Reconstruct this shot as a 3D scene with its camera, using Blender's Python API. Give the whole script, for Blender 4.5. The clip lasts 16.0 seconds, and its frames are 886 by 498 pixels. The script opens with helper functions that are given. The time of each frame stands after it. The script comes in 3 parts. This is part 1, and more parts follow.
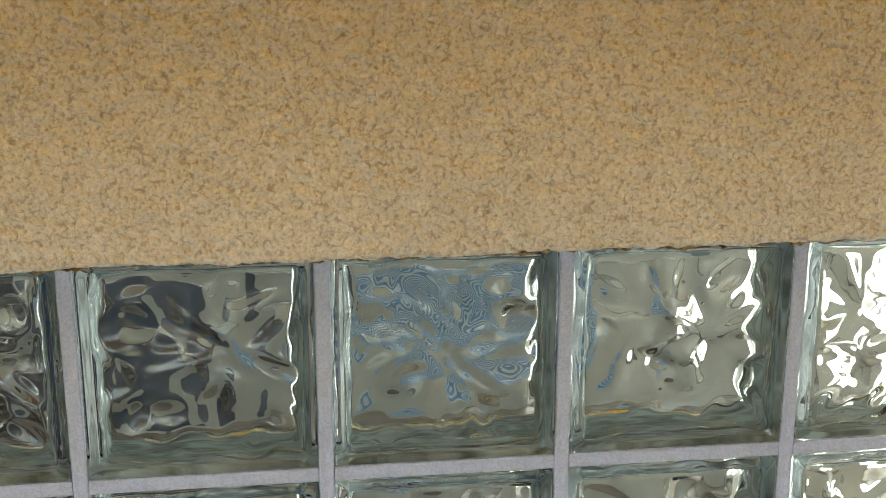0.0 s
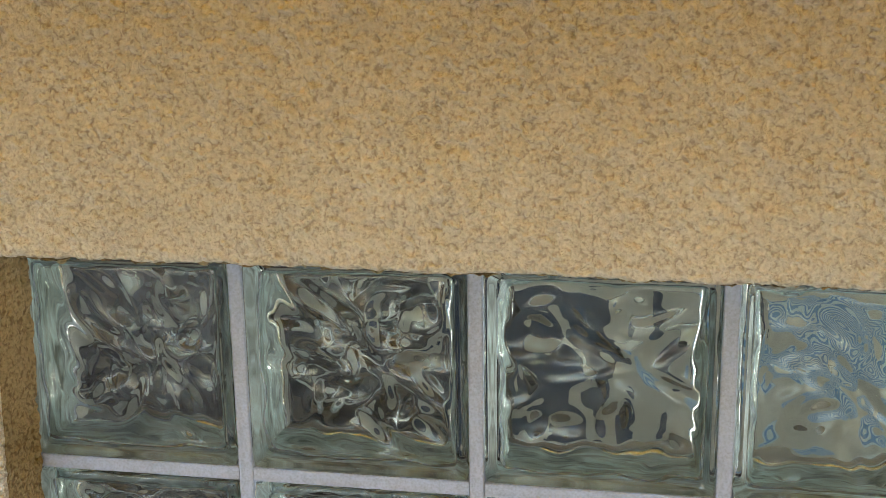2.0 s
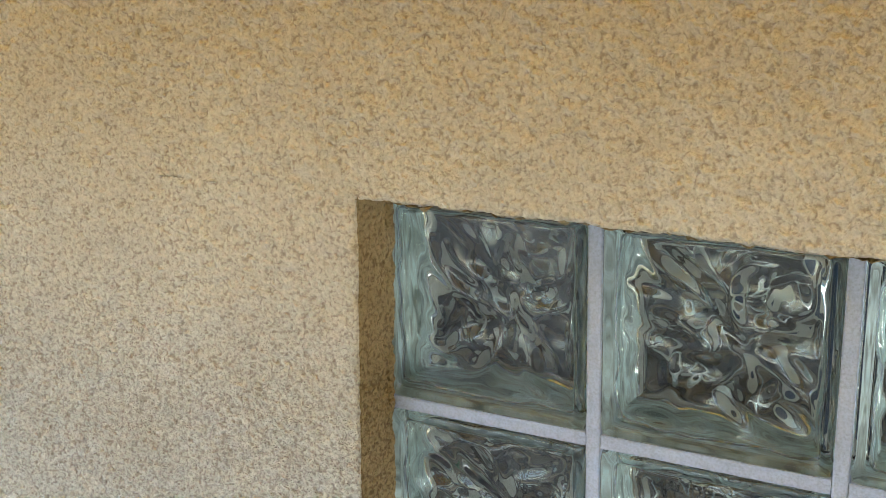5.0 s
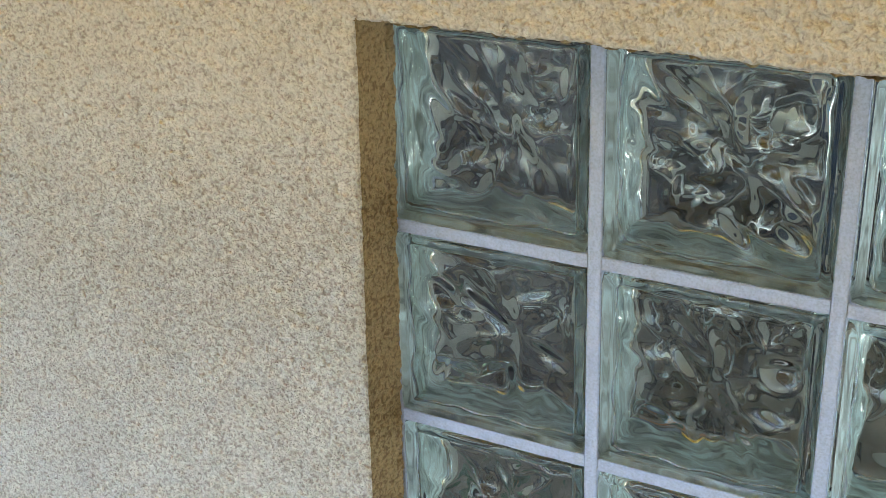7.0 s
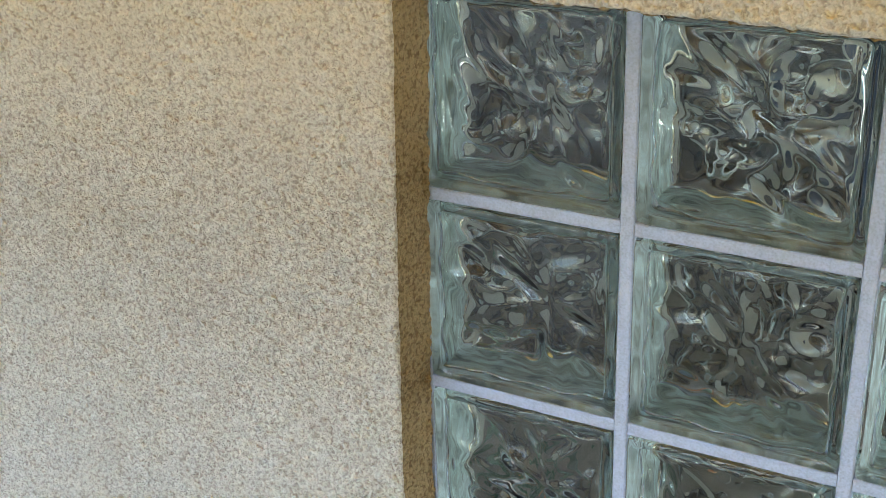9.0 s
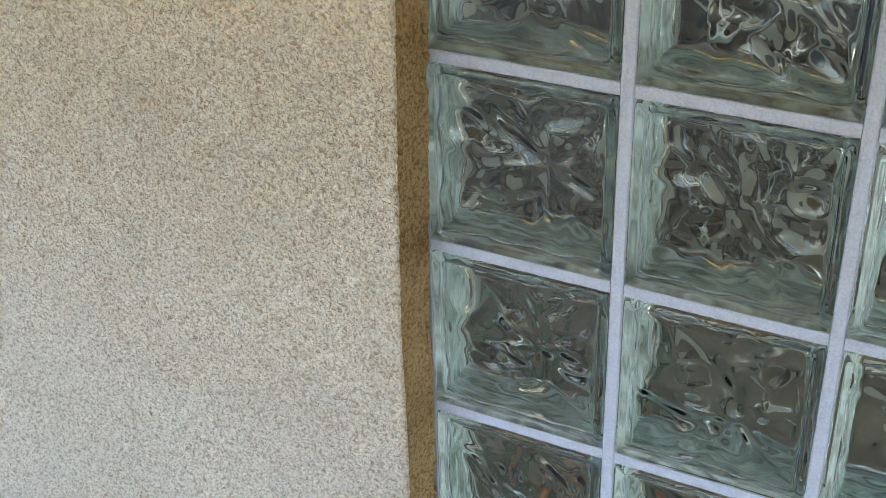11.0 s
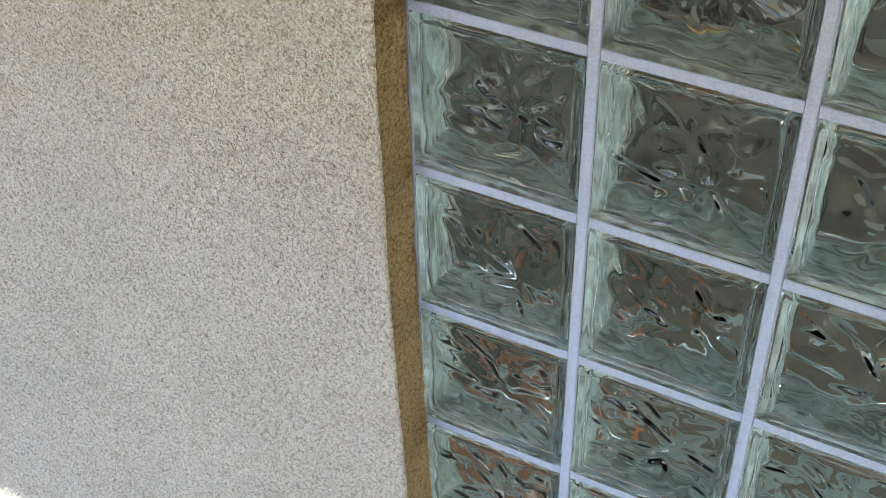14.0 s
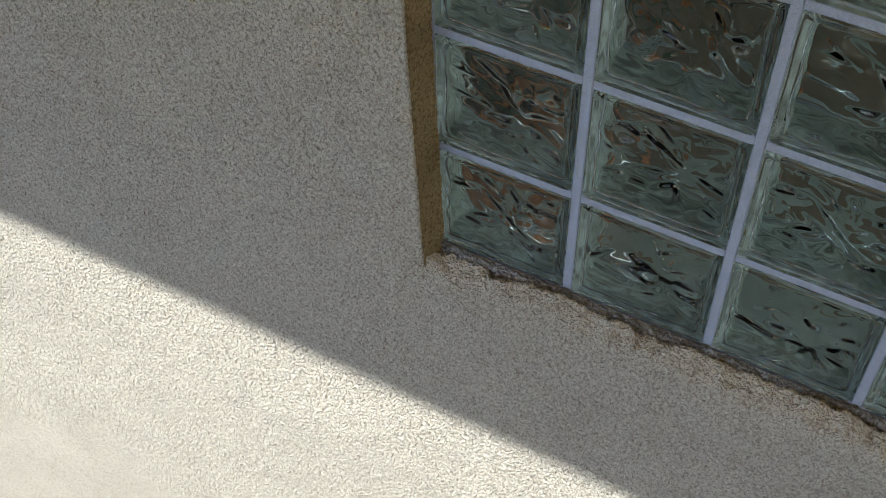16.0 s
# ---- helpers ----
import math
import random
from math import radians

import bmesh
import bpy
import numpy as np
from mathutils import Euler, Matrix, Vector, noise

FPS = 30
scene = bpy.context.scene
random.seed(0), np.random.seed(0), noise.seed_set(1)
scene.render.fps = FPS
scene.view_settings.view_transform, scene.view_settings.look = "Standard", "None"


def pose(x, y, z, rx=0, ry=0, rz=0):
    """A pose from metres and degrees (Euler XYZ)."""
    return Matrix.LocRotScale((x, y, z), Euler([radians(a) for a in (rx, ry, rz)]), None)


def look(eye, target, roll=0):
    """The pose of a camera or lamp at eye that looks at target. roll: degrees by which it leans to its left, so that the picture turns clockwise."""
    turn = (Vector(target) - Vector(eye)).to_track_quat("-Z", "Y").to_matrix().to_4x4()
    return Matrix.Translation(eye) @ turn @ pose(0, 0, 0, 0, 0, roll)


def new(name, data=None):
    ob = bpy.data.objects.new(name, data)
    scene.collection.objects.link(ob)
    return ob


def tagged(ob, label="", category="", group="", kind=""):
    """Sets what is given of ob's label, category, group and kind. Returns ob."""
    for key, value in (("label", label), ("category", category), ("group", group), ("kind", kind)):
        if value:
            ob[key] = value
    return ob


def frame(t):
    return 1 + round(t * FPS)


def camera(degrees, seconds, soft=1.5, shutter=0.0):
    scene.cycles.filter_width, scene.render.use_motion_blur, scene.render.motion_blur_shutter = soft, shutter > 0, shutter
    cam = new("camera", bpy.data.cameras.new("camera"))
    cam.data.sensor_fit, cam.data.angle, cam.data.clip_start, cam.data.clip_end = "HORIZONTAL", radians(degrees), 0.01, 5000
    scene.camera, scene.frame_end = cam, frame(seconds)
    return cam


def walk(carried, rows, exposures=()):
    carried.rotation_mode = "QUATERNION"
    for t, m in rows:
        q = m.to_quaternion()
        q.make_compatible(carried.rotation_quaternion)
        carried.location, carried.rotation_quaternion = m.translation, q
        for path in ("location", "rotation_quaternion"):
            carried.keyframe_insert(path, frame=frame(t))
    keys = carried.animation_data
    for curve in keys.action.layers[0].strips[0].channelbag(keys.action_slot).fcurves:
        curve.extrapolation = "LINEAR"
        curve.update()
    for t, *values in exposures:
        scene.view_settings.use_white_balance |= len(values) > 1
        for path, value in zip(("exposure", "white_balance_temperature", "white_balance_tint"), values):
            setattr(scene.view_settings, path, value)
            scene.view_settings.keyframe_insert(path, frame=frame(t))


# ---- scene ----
cam = camera(37.6, 16.0, soft=0.8)

EXPOSURES = [(0, 1.80, 6550, 9), (3.5, 1.98, 6400, 8.5), (7.0, 2.03, 5850, 5.5), (11.0, 1.97, 6150, 6), (14.2, 1.83, 6450, 7.5), (14.7, 1.73, 6500, 7), (15.2, 1.32, 6600, 6.5),
             (15.5, 0.95, 6600, 6), (15.8, 0.60, 6600, 6), (16.0, 0.50, 6600, 6)]
PATH = [
    (0, (0.566, -0.99, 2.287), (0.818, 0.912, 1.723), 0.1),
    (0.5, (0.57, -0.987, 2.283), (0.673, 0.93, 1.723), -0.0),
    (1, (0.582, -1.003, 2.279), (0.523, 0.921, 1.735), -0.5),
    (1.5, (0.581, -0.989, 2.277), (0.358, 0.922, 1.73), -0.8),
    (2, (0.56, -0.972, 2.28), (0.2, 0.922, 1.748), -0.9),
    (2.5, (0.538, -0.959, 2.281), (0.067, 0.916, 1.767), -0.6),
    (3, (0.521, -0.959, 2.282), (-0.042, 0.894, 1.781), -0.1),
    (3.5, (0.52, -0.948, 2.282), (-0.179, 0.856, 1.776), -0.0),
    (5.8, (0.562, -0.909, 2.286), (-0.346, 0.724, 1.571), -2.0),
    (6, (0.562, -0.907, 2.284), (-0.345, 0.712, 1.538), -2.0),
    (6.5, (0.554, -0.905, 2.279), (-0.335, 0.69, 1.463), -2.1),
    (7, (0.559, -0.908, 2.278), (-0.314, 0.675, 1.421), -2.1),
    (7.5, (0.551, -0.924, 2.275), (-0.326, 0.654, 1.415), -2.3),
    (8, (0.548, -0.929, 2.276), (-0.33, 0.649, 1.417), -2.2),
    (8.2, (0.545, -0.929, 2.277), (-0.332, 0.649, 1.416), -2.3),
    (10.5, (0.523, -0.964, 2.267), (-0.271, 0.578, 1.271), -1.5),
    (11, (0.525, -0.956, 2.263), (-0.269, 0.552, 1.216), -1.7),
    (11.5, (0.524, -0.948, 2.252), (-0.273, 0.523, 1.156), -0.6),
    (12, (0.537, -0.95, 2.245), (-0.264, 0.488, 1.109), -1.2),
    (12.5, (0.561, -0.948, 2.245), (-0.243, 0.465, 1.08), -1.6),
    (13, (0.561, -0.94, 2.249), (-0.219, 0.451, 1.042), -1.3),
    (13.5, (0.56, -0.936, 2.252), (-0.193, 0.432, 1.003), -1.2),
    (14, (0.556, -0.94, 2.253), (-0.163, 0.371, 0.925), -1.4),
    (14.5, (0.551, -0.945, 2.249), (-0.135, 0.301, 0.843), -1.5),
    (15, (0.546, -0.95, 2.247), (-0.101, 0.227, 0.765), -1.5),
    (15.5, (0.542, -0.967, 2.246), (-0.071, 0.138, 0.696), -1.7),
    (16, (0.545, -0.969, 2.243), (-0.037, 0.09, 0.65), -1.5),
]
walk(cam, [(t, look(eye, target, roll)) for t, eye, target, roll in PATH], EXPOSURES)

# ---------------------------------------------------------------- light
SUN_SIDE, SUN_HIGH = -22.0, 46.96          # degrees: west of the wall's normal, above the horizon
world = bpy.data.worlds.new("sky")
scene.world = world
world.use_nodes = True
wn = world.node_tree.nodes
wn.clear()
sky = wn.new("ShaderNodeTexSky")
sky.sky_type, sky.sun_disc = "NISHITA", False
sky.sun_elevation, sky.sun_rotation = radians(SUN_HIGH), radians(180.0 - SUN_SIDE)
back = wn.new("ShaderNodeBackground")
back.inputs["Strength"].default_value = 0.15
wout = wn.new("ShaderNodeOutputWorld")
world.node_tree.links.new(sky.outputs[0], back.inputs[0])
world.node_tree.links.new(back.outputs[0], wout.inputs[0])

sun = new("sun", bpy.data.lights.new("sun", "SUN"))
sun.data.energy, sun.data.angle, sun.data.color = 4.4, radians(1.05), (1.0, 0.95, 0.88)
to_sun = Vector((math.sin(radians(SUN_SIDE)) * math.cos(radians(SUN_HIGH)),
                 -math.cos(radians(SUN_SIDE)) * math.cos(radians(SUN_HIGH)), math.sin(radians(SUN_HIGH))))
sun.matrix_world = look(to_sun * 20, (0, 0, 0))

# ---------------------------------------------------------------- plan, in metres
PITCH, BLOCK, DEEP = 0.2, 0.187, 0.08     # glass blocks, centre to centre; size; thickness
COLS, ROWS, TOP = 7, 6, 2.0               # the panel; its upper edge
FACE = -0.055                             # front of the stucco; the grout lies at y = 0
LINTEL, LEDGE = 2.003, 2.212              # lower edge of the stucco over the panel; ledge over it
GROUND, SOFFIT, EAVE = -1.6, 2.56, -1.59   # ground; upper edge of the awning at the wall; its outer edge
DROP = 2.22                               # height of the awning's outer edge
RIGHT = COLS * PITCH - 0.012              # right jamb


# ---------------------------------------------------------------- materials
def material(name, base, rough=0.9, metal=0.0):
    m = bpy.data.materials.new(name)
    m.use_nodes = True
    b = m.node_tree.nodes["Principled BSDF"]
    b.inputs["Base Color"].default_value = (*base, 1)
    b.inputs["Roughness"].default_value = rough
    b.inputs["Metallic"].default_value = metal
    return m, m.node_tree.nodes, m.node_tree.links, b


def mottled(name, dark, light, rough=0.9, fine=400.0, broad=6.0, bump=0.3, height=0.001, broad_mix=0.5):
    """A surface that varies at two scales, with a fine relief."""
    m, n, l, b = material(name, light, rough)
    co = n.new("ShaderNodeTexCoord")
    small, large = n.new("ShaderNodeTexNoise"), n.new("ShaderNodeTexNoise")
    small.inputs["Scale"].default_value, small.inputs["Detail"].default_value = fine, 4
    large.inputs["Scale"].default_value, large.inputs["Detail"].default_value = broad, 5
    both = n.new("ShaderNodeMix")
    both.data_type = "FLOAT"
    both.inputs[0].default_value = broad_mix
    ramp = n.new("ShaderNodeValToRGB")
    ramp.color_ramp.elements[0].position, ramp.color_ramp.elements[1].position = 0.34, 0.58
    ramp.color_ramp.elements[0].color, ramp.color_ramp.elements[1].color = (*dark, 1), (*light, 1)
    bm_ = n.new("ShaderNodeBump")
    bm_.inputs["Strength"].default_value, bm_.inputs["Distance"].default_value = bump, height
    for tex in (small, large):
        l.new(co.outputs["Object"], tex.inputs["Vector"])
    l.new(small.outputs[0], both.inputs[2])
    l.new(large.outputs[0], both.inputs[3])
    l.new(both.outputs[0], ramp.inputs[0])
    l.new(ramp.outputs[0], b.inputs["Base Color"])
    l.new(small.outputs[0], bm_.inputs["Height"])
    l.new(bm_.outputs[0], b.inputs["Normal"])
    return m


def gritty(name, dirt_shade, paint, amount=0.30):
    """Painted grit: small crumbs with dirt and crevice shade coloured in between them, fine sand in the paint, slow
    changes of tone.
    """
    m, n, l, b = material(name, paint, 0.93)
    b.inputs["Specular IOR Level"].default_value = 0.25
    co = n.new("ShaderNodeTexCoord")
    sand, warp, tone = n.new("ShaderNodeTexNoise"), n.new("ShaderNodeTexNoise"), n.new("ShaderNodeTexNoise")
    for tex, scale, detail, rough in ((sand, 300, 2, 0.55), (warp, 150, 1, 0.5), (tone, 5, 6, 0.65)):
        tex.inputs["Scale"].default_value, tex.inputs["Detail"].default_value, tex.inputs["Roughness"].default_value = scale, detail, rough
        l.new(co.outputs["Object"], tex.inputs["Vector"])
    shift = n.new("ShaderNodeVectorMath")
    shift.operation = "MULTIPLY_ADD"
    shift.inputs[1].default_value = (0.010, 0.010, 0.010)
    l.new(warp.outputs["Color"], shift.inputs[0])
    l.new(co.outputs["Object"], shift.inputs[2])
    cells = n.new("ShaderNodeTexVoronoi")
    cells.feature, cells.inputs["Scale"].default_value = "SMOOTH_F1", 235
    cells.inputs["Smoothness"].default_value = 0.4
    l.new(shift.outputs[0], cells.inputs["Vector"])
    rise = n.new("ShaderNodeMath")
    rise.operation = "MULTIPLY_ADD"
    rise.inputs[1].default_value, rise.inputs[2].default_value = -1.0, 1.0
    l.new(cells.outputs["Distance"], rise.inputs[0])
    height = n.new("ShaderNodeMath")
    height.operation = "MULTIPLY_ADD"
    height.inputs[1].default_value = 0.8
    l.new(sand.outputs[0], height.inputs[0])
    l.new(rise.outputs[0], height.inputs[2])
    # darker colour low between the crumbs stands in for shade there, beside dirt
    shade_mask = n.new("ShaderNodeMapRange")
    shade_mask.inputs["From Min"].default_value, shade_mask.inputs["From Max"].default_value = amount + 0.28, amount + 0.68
    shade_mask.inputs["To Min"].default_value, shade_mask.inputs["To Max"].default_value = 0.0, 1.0
    # the band over the window gets less of this coloured-in dirt and shade
    split, less_shade = n.new("ShaderNodeSeparateXYZ"), n.new("ShaderNodeMapRange")
    less_shade.inputs["From Min"].default_value, less_shade.inputs["From Max"].default_value = 1.80, 2.02
    less_shade.inputs["To Min"].default_value, less_shade.inputs["To Max"].default_value = 0.0, 0.10
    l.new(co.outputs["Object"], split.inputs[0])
    l.new(split.outputs["Z"], less_shade.inputs[0])
    lifted = n.new("ShaderNodeMath")
    lifted.operation = "ADD"
    l.new(height.outputs[0], lifted.inputs[0])
    l.new(less_shade.outputs[0], lifted.inputs[1])
    l.new(lifted.outputs[0], shade_mask.inputs[0])
    blend = n.new("ShaderNodeMix")
    blend.data_type = "RGBA"
    blend.inputs[6].default_value, blend.inputs[7].default_value = (*dirt_shade, 1), (*paint, 1)
    l.new(shade_mask.outputs[0], blend.inputs[0])
    shade, level, fine, total = n.new("ShaderNodeHueSaturation"), n.new("ShaderNodeMapRange"), n.new("ShaderNodeMapRange"), n.new("ShaderNodeMath")
    for node, tex, low, high in ((level, tone, 0.93, 1.05), (fine, sand, 0.86, 1.10)):
        node.inputs["From Min"].default_value, node.inputs["From Max"].default_value = 0.3, 0.7
        node.inputs["To Min"].default_value, node.inputs["To Max"].default_value = low, high
        l.new(tex.outputs[0], node.inputs[0])
    total.operation = "MULTIPLY"
    l.new(level.outputs[0], total.inputs[0])
    l.new(fine.outputs[0], total.inputs[1])
    l.new(total.outputs[0], shade.inputs["Value"])
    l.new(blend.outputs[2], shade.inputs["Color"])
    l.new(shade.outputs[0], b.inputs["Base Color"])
    relief = n.new("ShaderNodeBump")
    relief.inputs["Distance"].default_value = 0.0054
    worked = n.new("ShaderNodeMapRange")
    worked.inputs["From Min"].default_value, worked.inputs["From Max"].default_value = 1.75, 2.02
    worked.inputs["To Min"].default_value, worked.inputs["To Max"].default_value = 1.0, 0.62
    l.new(split.outputs["Z"], worked.inputs[0])
    l.new(worked.outputs[0], relief.inputs["Strength"])
    l.new(height.outputs[0], relief.inputs["Height"])
    l.new(relief.outputs[0], b.inputs["Normal"])
    return m


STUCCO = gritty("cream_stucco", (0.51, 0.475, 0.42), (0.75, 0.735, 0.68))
OCHRE = gritty("ochre_render", (0.24, 0.18, 0.10), (0.41, 0.33, 0.19), 0.32)
BED = gritty("bed_mortar", (0.22, 0.23, 0.25), (0.45, 0.475, 0.52), 0.34)
GROUT = mottled("grout", (0.33, 0.385, 0.52), (0.45, 0.52, 0.69), 0.8, 480, 25, 0.6, 0.0008, 0.22)
# sunlit ochre canvas that lets some light through
CANVAS, n, l, b = material("ochre_canvas", (0.62, 0.36, 0.07), 0.9)
b.inputs["Specular IOR Level"].default_value = 0.1
weave = n.new("ShaderNodeTexNoise")
weave.inputs["Scale"].default_value, weave.inputs["Detail"].default_value = 3.0, 6
ramp = n.new("ShaderNodeValToRGB")
ramp.color_ramp.elements[0].color, ramp.color_ramp.elements[1].color = (0.60, 0.31, 0.006, 1), (0.70, 0.38, 0.01, 1)
glow = n.new("ShaderNodeBsdfTranslucent")
mixer = n.new("ShaderNodeMixShader")
mixer.inputs[0].default_value = 0.115
l.new(weave.outputs[0], ramp.inputs[0])
l.new(ramp.outputs[0], b.inputs["Base Color"])
l.new(ramp.outputs[0], glow.inputs["Color"])
l.new(b.outputs[0], mixer.inputs[1])
l.new(glow.outputs[0], mixer.inputs[2])
l.new(mixer.outputs[0], n["Material Output"].inputs["Surface"])
EARTH = mottled("ground_paving", (0.042, 0.042, 0.040), (0.070, 0.068, 0.064), 0.95, 60, 0.7, 0.5, 0.004, 0.5)
PLASTER = mottled("room_plaster", (0.58, 0.57, 0.54), (0.70, 0.69, 0.66), 0.9, 90, 2, 0.2, 0.001, 0.6)
TILE = mottled("floor_tile", (0.20, 0.17, 0.145), (0.28, 0.245, 0.21), 0.45, 30, 4, 0.1, 0.001, 0.6)
LEDGE_TILE = mottled("pale_blue_tile", (0.48, 0.64, 0.73), (0.60, 0.77, 0.86), 0.3, 30, 4, 0.1, 0.001, 0.6)
CLAY = mottled("terracotta", (0.48, 0.17, 0.07), (0.62, 0.26, 0.11), 0.85, 120, 12, 0.3, 0.001, 0.5)
LEAF = mottled("leaf", (0.015, 0.06, 0.03), (0.04, 0.12, 0.05), 0.5, 80, 12, 0.2, 0.001, 0.5)
SOIL = mottled("soil", (0.03, 0.02, 0.015), (0.07, 0.05, 0.03), 0.95, 150, 20, 0.8, 0.004, 0.5)
NAVY = mottled("navy_terry", (0.012, 0.025, 0.06), (0.03, 0.06, 0.13), 0.95, 600, 15, 0.8, 0.002, 0.4)
LEDGE_HIGHLIGHT = mottled("highlight_paint", (0.74, 0.68, 0.52), (0.86, 0.80, 0.64), 0.7, 250, 12, 0.5, 0.001, 0.4)
WOOD = mottled("dark_wood", (0.014, 0.010, 0.007), (0.04, 0.028, 0.018), 0.85, 60, 6, 0.2, 0.001, 0.5)
CHROME = material("chrome", (0.7, 0.7, 0.72), 0.2, 1.0)[0]
FRAME_PAINT = mottled("white_frame_paint", (0.70, 0.70, 0.68), (0.80, 0.80, 0.78), 0.5, 60, 4, 0.1, 0.0005, 0.5)

# striped towel: pale and mid blue bands
TOWEL, n, l, b = material("striped_terry", (0.3, 0.45, 0.7), 0.95)
co = n.new("ShaderNodeTexCoord")
wave = n.new("ShaderNodeTexWave")
wave.wave_type, wave.bands_direction = "BANDS", "Z"
wave.inputs["Scale"].default_value, wave.inputs["Distortion"].default_value = 15.0, 0.6
ramp = n.new("ShaderNodeValToRGB")
ramp.color_ramp.elements[0].position, ramp.color_ramp.elements[1].position = 0.45, 0.6
ramp.color_ramp.elements[0].color, ramp.color_ramp.elements[1].color = (0.20, 0.38, 0.72, 1), (0.70, 0.82, 0.95, 1)
l.new(co.outputs["Object"], wave.inputs["Vector"])
l.new(wave.outputs[0], ramp.inputs[0])
l.new(ramp.outputs[0], b.inputs["Base Color"])

# pressed glass, faintly green
GLASS, n, l, b = material("pressed_glass", (0.925, 0.980, 0.945), 0.0)
b.inputs["Transmission Weight"].default_value = 1.0
b.inputs["IOR"].default_value = 1.5
# pale polymer coat on the edges of the blocks, next to the grout
COAT, n, l, b = material("edge_coat", (0.4, 0.5, 0.55), 0.6)
# streaks in the colour stand in for wavy refractions and uneven mortar behind the glass
place, stretch, streak, ramp = n.new("ShaderNodeNewGeometry"), n.new("ShaderNodeMapping"), n.new("ShaderNodeTexNoise"), n.new("ShaderNodeValToRGB")
stretch.inputs["Scale"].default_value = (0.35, 1.5, 0.35)          # drawn out along each edge
streak.inputs["Scale"].default_value, streak.inputs["Detail"].default_value, streak.inputs["Distortion"].default_value = 75.0, 4.0, 1.2
ramp.color_ramp.elements[0].position, ramp.color_ramp.elements[1].position = 0.34, 0.66
ramp.color_ramp.elements[0].color, ramp.color_ramp.elements[1].color = (0.16, 0.21, 0.21, 1), (0.74, 0.91, 0.96, 1)
l.new(place.outputs["Position"], stretch.inputs["Vector"])
l.new(stretch.outputs[0], streak.inputs["Vector"])
l.new(streak.outputs[0], ramp.inputs[0])
l.new(ramp.outputs[0], b.inputs["Base Color"])



# ---------------------------------------------------------------- mesh helpers
def part(name, bm, mat, parent, label=""):
    """Links a bmesh as one mesh object under a thing or part."""
    me = bpy.data.meshes.new(name)
    bm.to_mesh(me)
    bm.free()
    me.materials.append(mat)
    ob = new(name, me)
    ob.parent = parent
    if label:
        ob["label"] = label
    return ob


def box(bm, lo, hi, bevel=0.0):
    made = bmesh.ops.create_cube(bm, size=1)
    mid = [(a + c) / 2 for a, c in zip(lo, hi)]
    bmesh.ops.scale(bm, vec=[c - a for a, c in zip(lo, hi)], verts=made["verts"])
    bmesh.ops.translate(bm, vec=mid, verts=made["verts"])
    if bevel:
        edges = {e for v in made["verts"] for e in v.link_edges}
        bmesh.ops.bevel(bm, geom=list(edges), offset=bevel, segments=2, affect="EDGES")


def tube(bm, a, c, r, seg=12):
    a, c = Vector(a), Vector(c)
    made = bmesh.ops.create_cone(bm, cap_ends=True, segments=seg, radius1=r, radius2=r, depth=(c - a).length)
    m = Matrix.Translation((a + c) / 2) @ (c - a).to_track_quat("Z", "Y").to_matrix().to_4x4()
    bmesh.ops.transform(bm, matrix=m, verts=made["verts"])


def boxes(name, list_of, mat, parent=None, bevel=0.0, label=""):
    bm = bmesh.new()
    for lo, hi in list_of:
        box(bm, lo, hi, bevel)
    return part(name, bm, mat, parent, label)


def smooth(me):
    me.polygons.foreach_set("use_smooth", np.ones(len(me.polygons), bool))


def mesh_of(name, sheets):
    """One mesh from sheets: each an array (rows, columns, 3) of points and a material number."""
    verts, quads, mats, first = [], [], [], 0
    for pts, mat in sheets:
        r, c = pts.shape[:2]
        k = np.arange(r * c).reshape(r, c) + first
        q = np.stack((k[:-1, :-1], k[:-1, 1:], k[1:, 1:], k[1:, :-1]), -1).reshape(-1, 4)
        verts.append(pts.reshape(-1, 3)), quads.append(q), mats.append(np.full(len(q), mat))
        first += r * c
    v, q, m = np.concatenate(verts), np.concatenate(quads), np.concatenate(mats)
    me = bpy.data.meshes.new(name)
    me.vertices.add(len(v)), me.loops.add(q.size), me.polygons.add(len(q))
    me.vertices.foreach_set("co", v.astype(np.float32).ravel())
    me.loops.foreach_set("vertex_index", q.astype(np.int32).ravel())
    me.polygons.foreach_set("loop_start", np.arange(0, q.size, 4, dtype=np.int32))
    me.polygons.foreach_set("material_index", m.astype(np.int32))
    me.update(calc_edges=True)
    smooth(me)
    return me


TABLE = np.random.default_rng(7).uniform(-1, 1, (512, 512))


def grain(x, y, cell, shift=0):
    """Smooth noise from -1 to 1 with the given cell size."""
    x, y = np.asarray(x) / cell + 37.7 * shift, np.asarray(y) / cell + 91.3 * shift
    i, j = np.floor(x).astype(int), np.floor(y).astype(int)
    u, v = x - i, y - j
    u, v = u * u * (3 - 2 * u), v * v * (3 - 2 * v)
    at = lambda a, c: TABLE[(i + a) & 511, (j + c) & 511]
    return (at(0, 0) * (1 - u) + at(1, 0) * u) * (1 - v) + (at(0, 1) * (1 - u) + at(1, 1) * u) * v


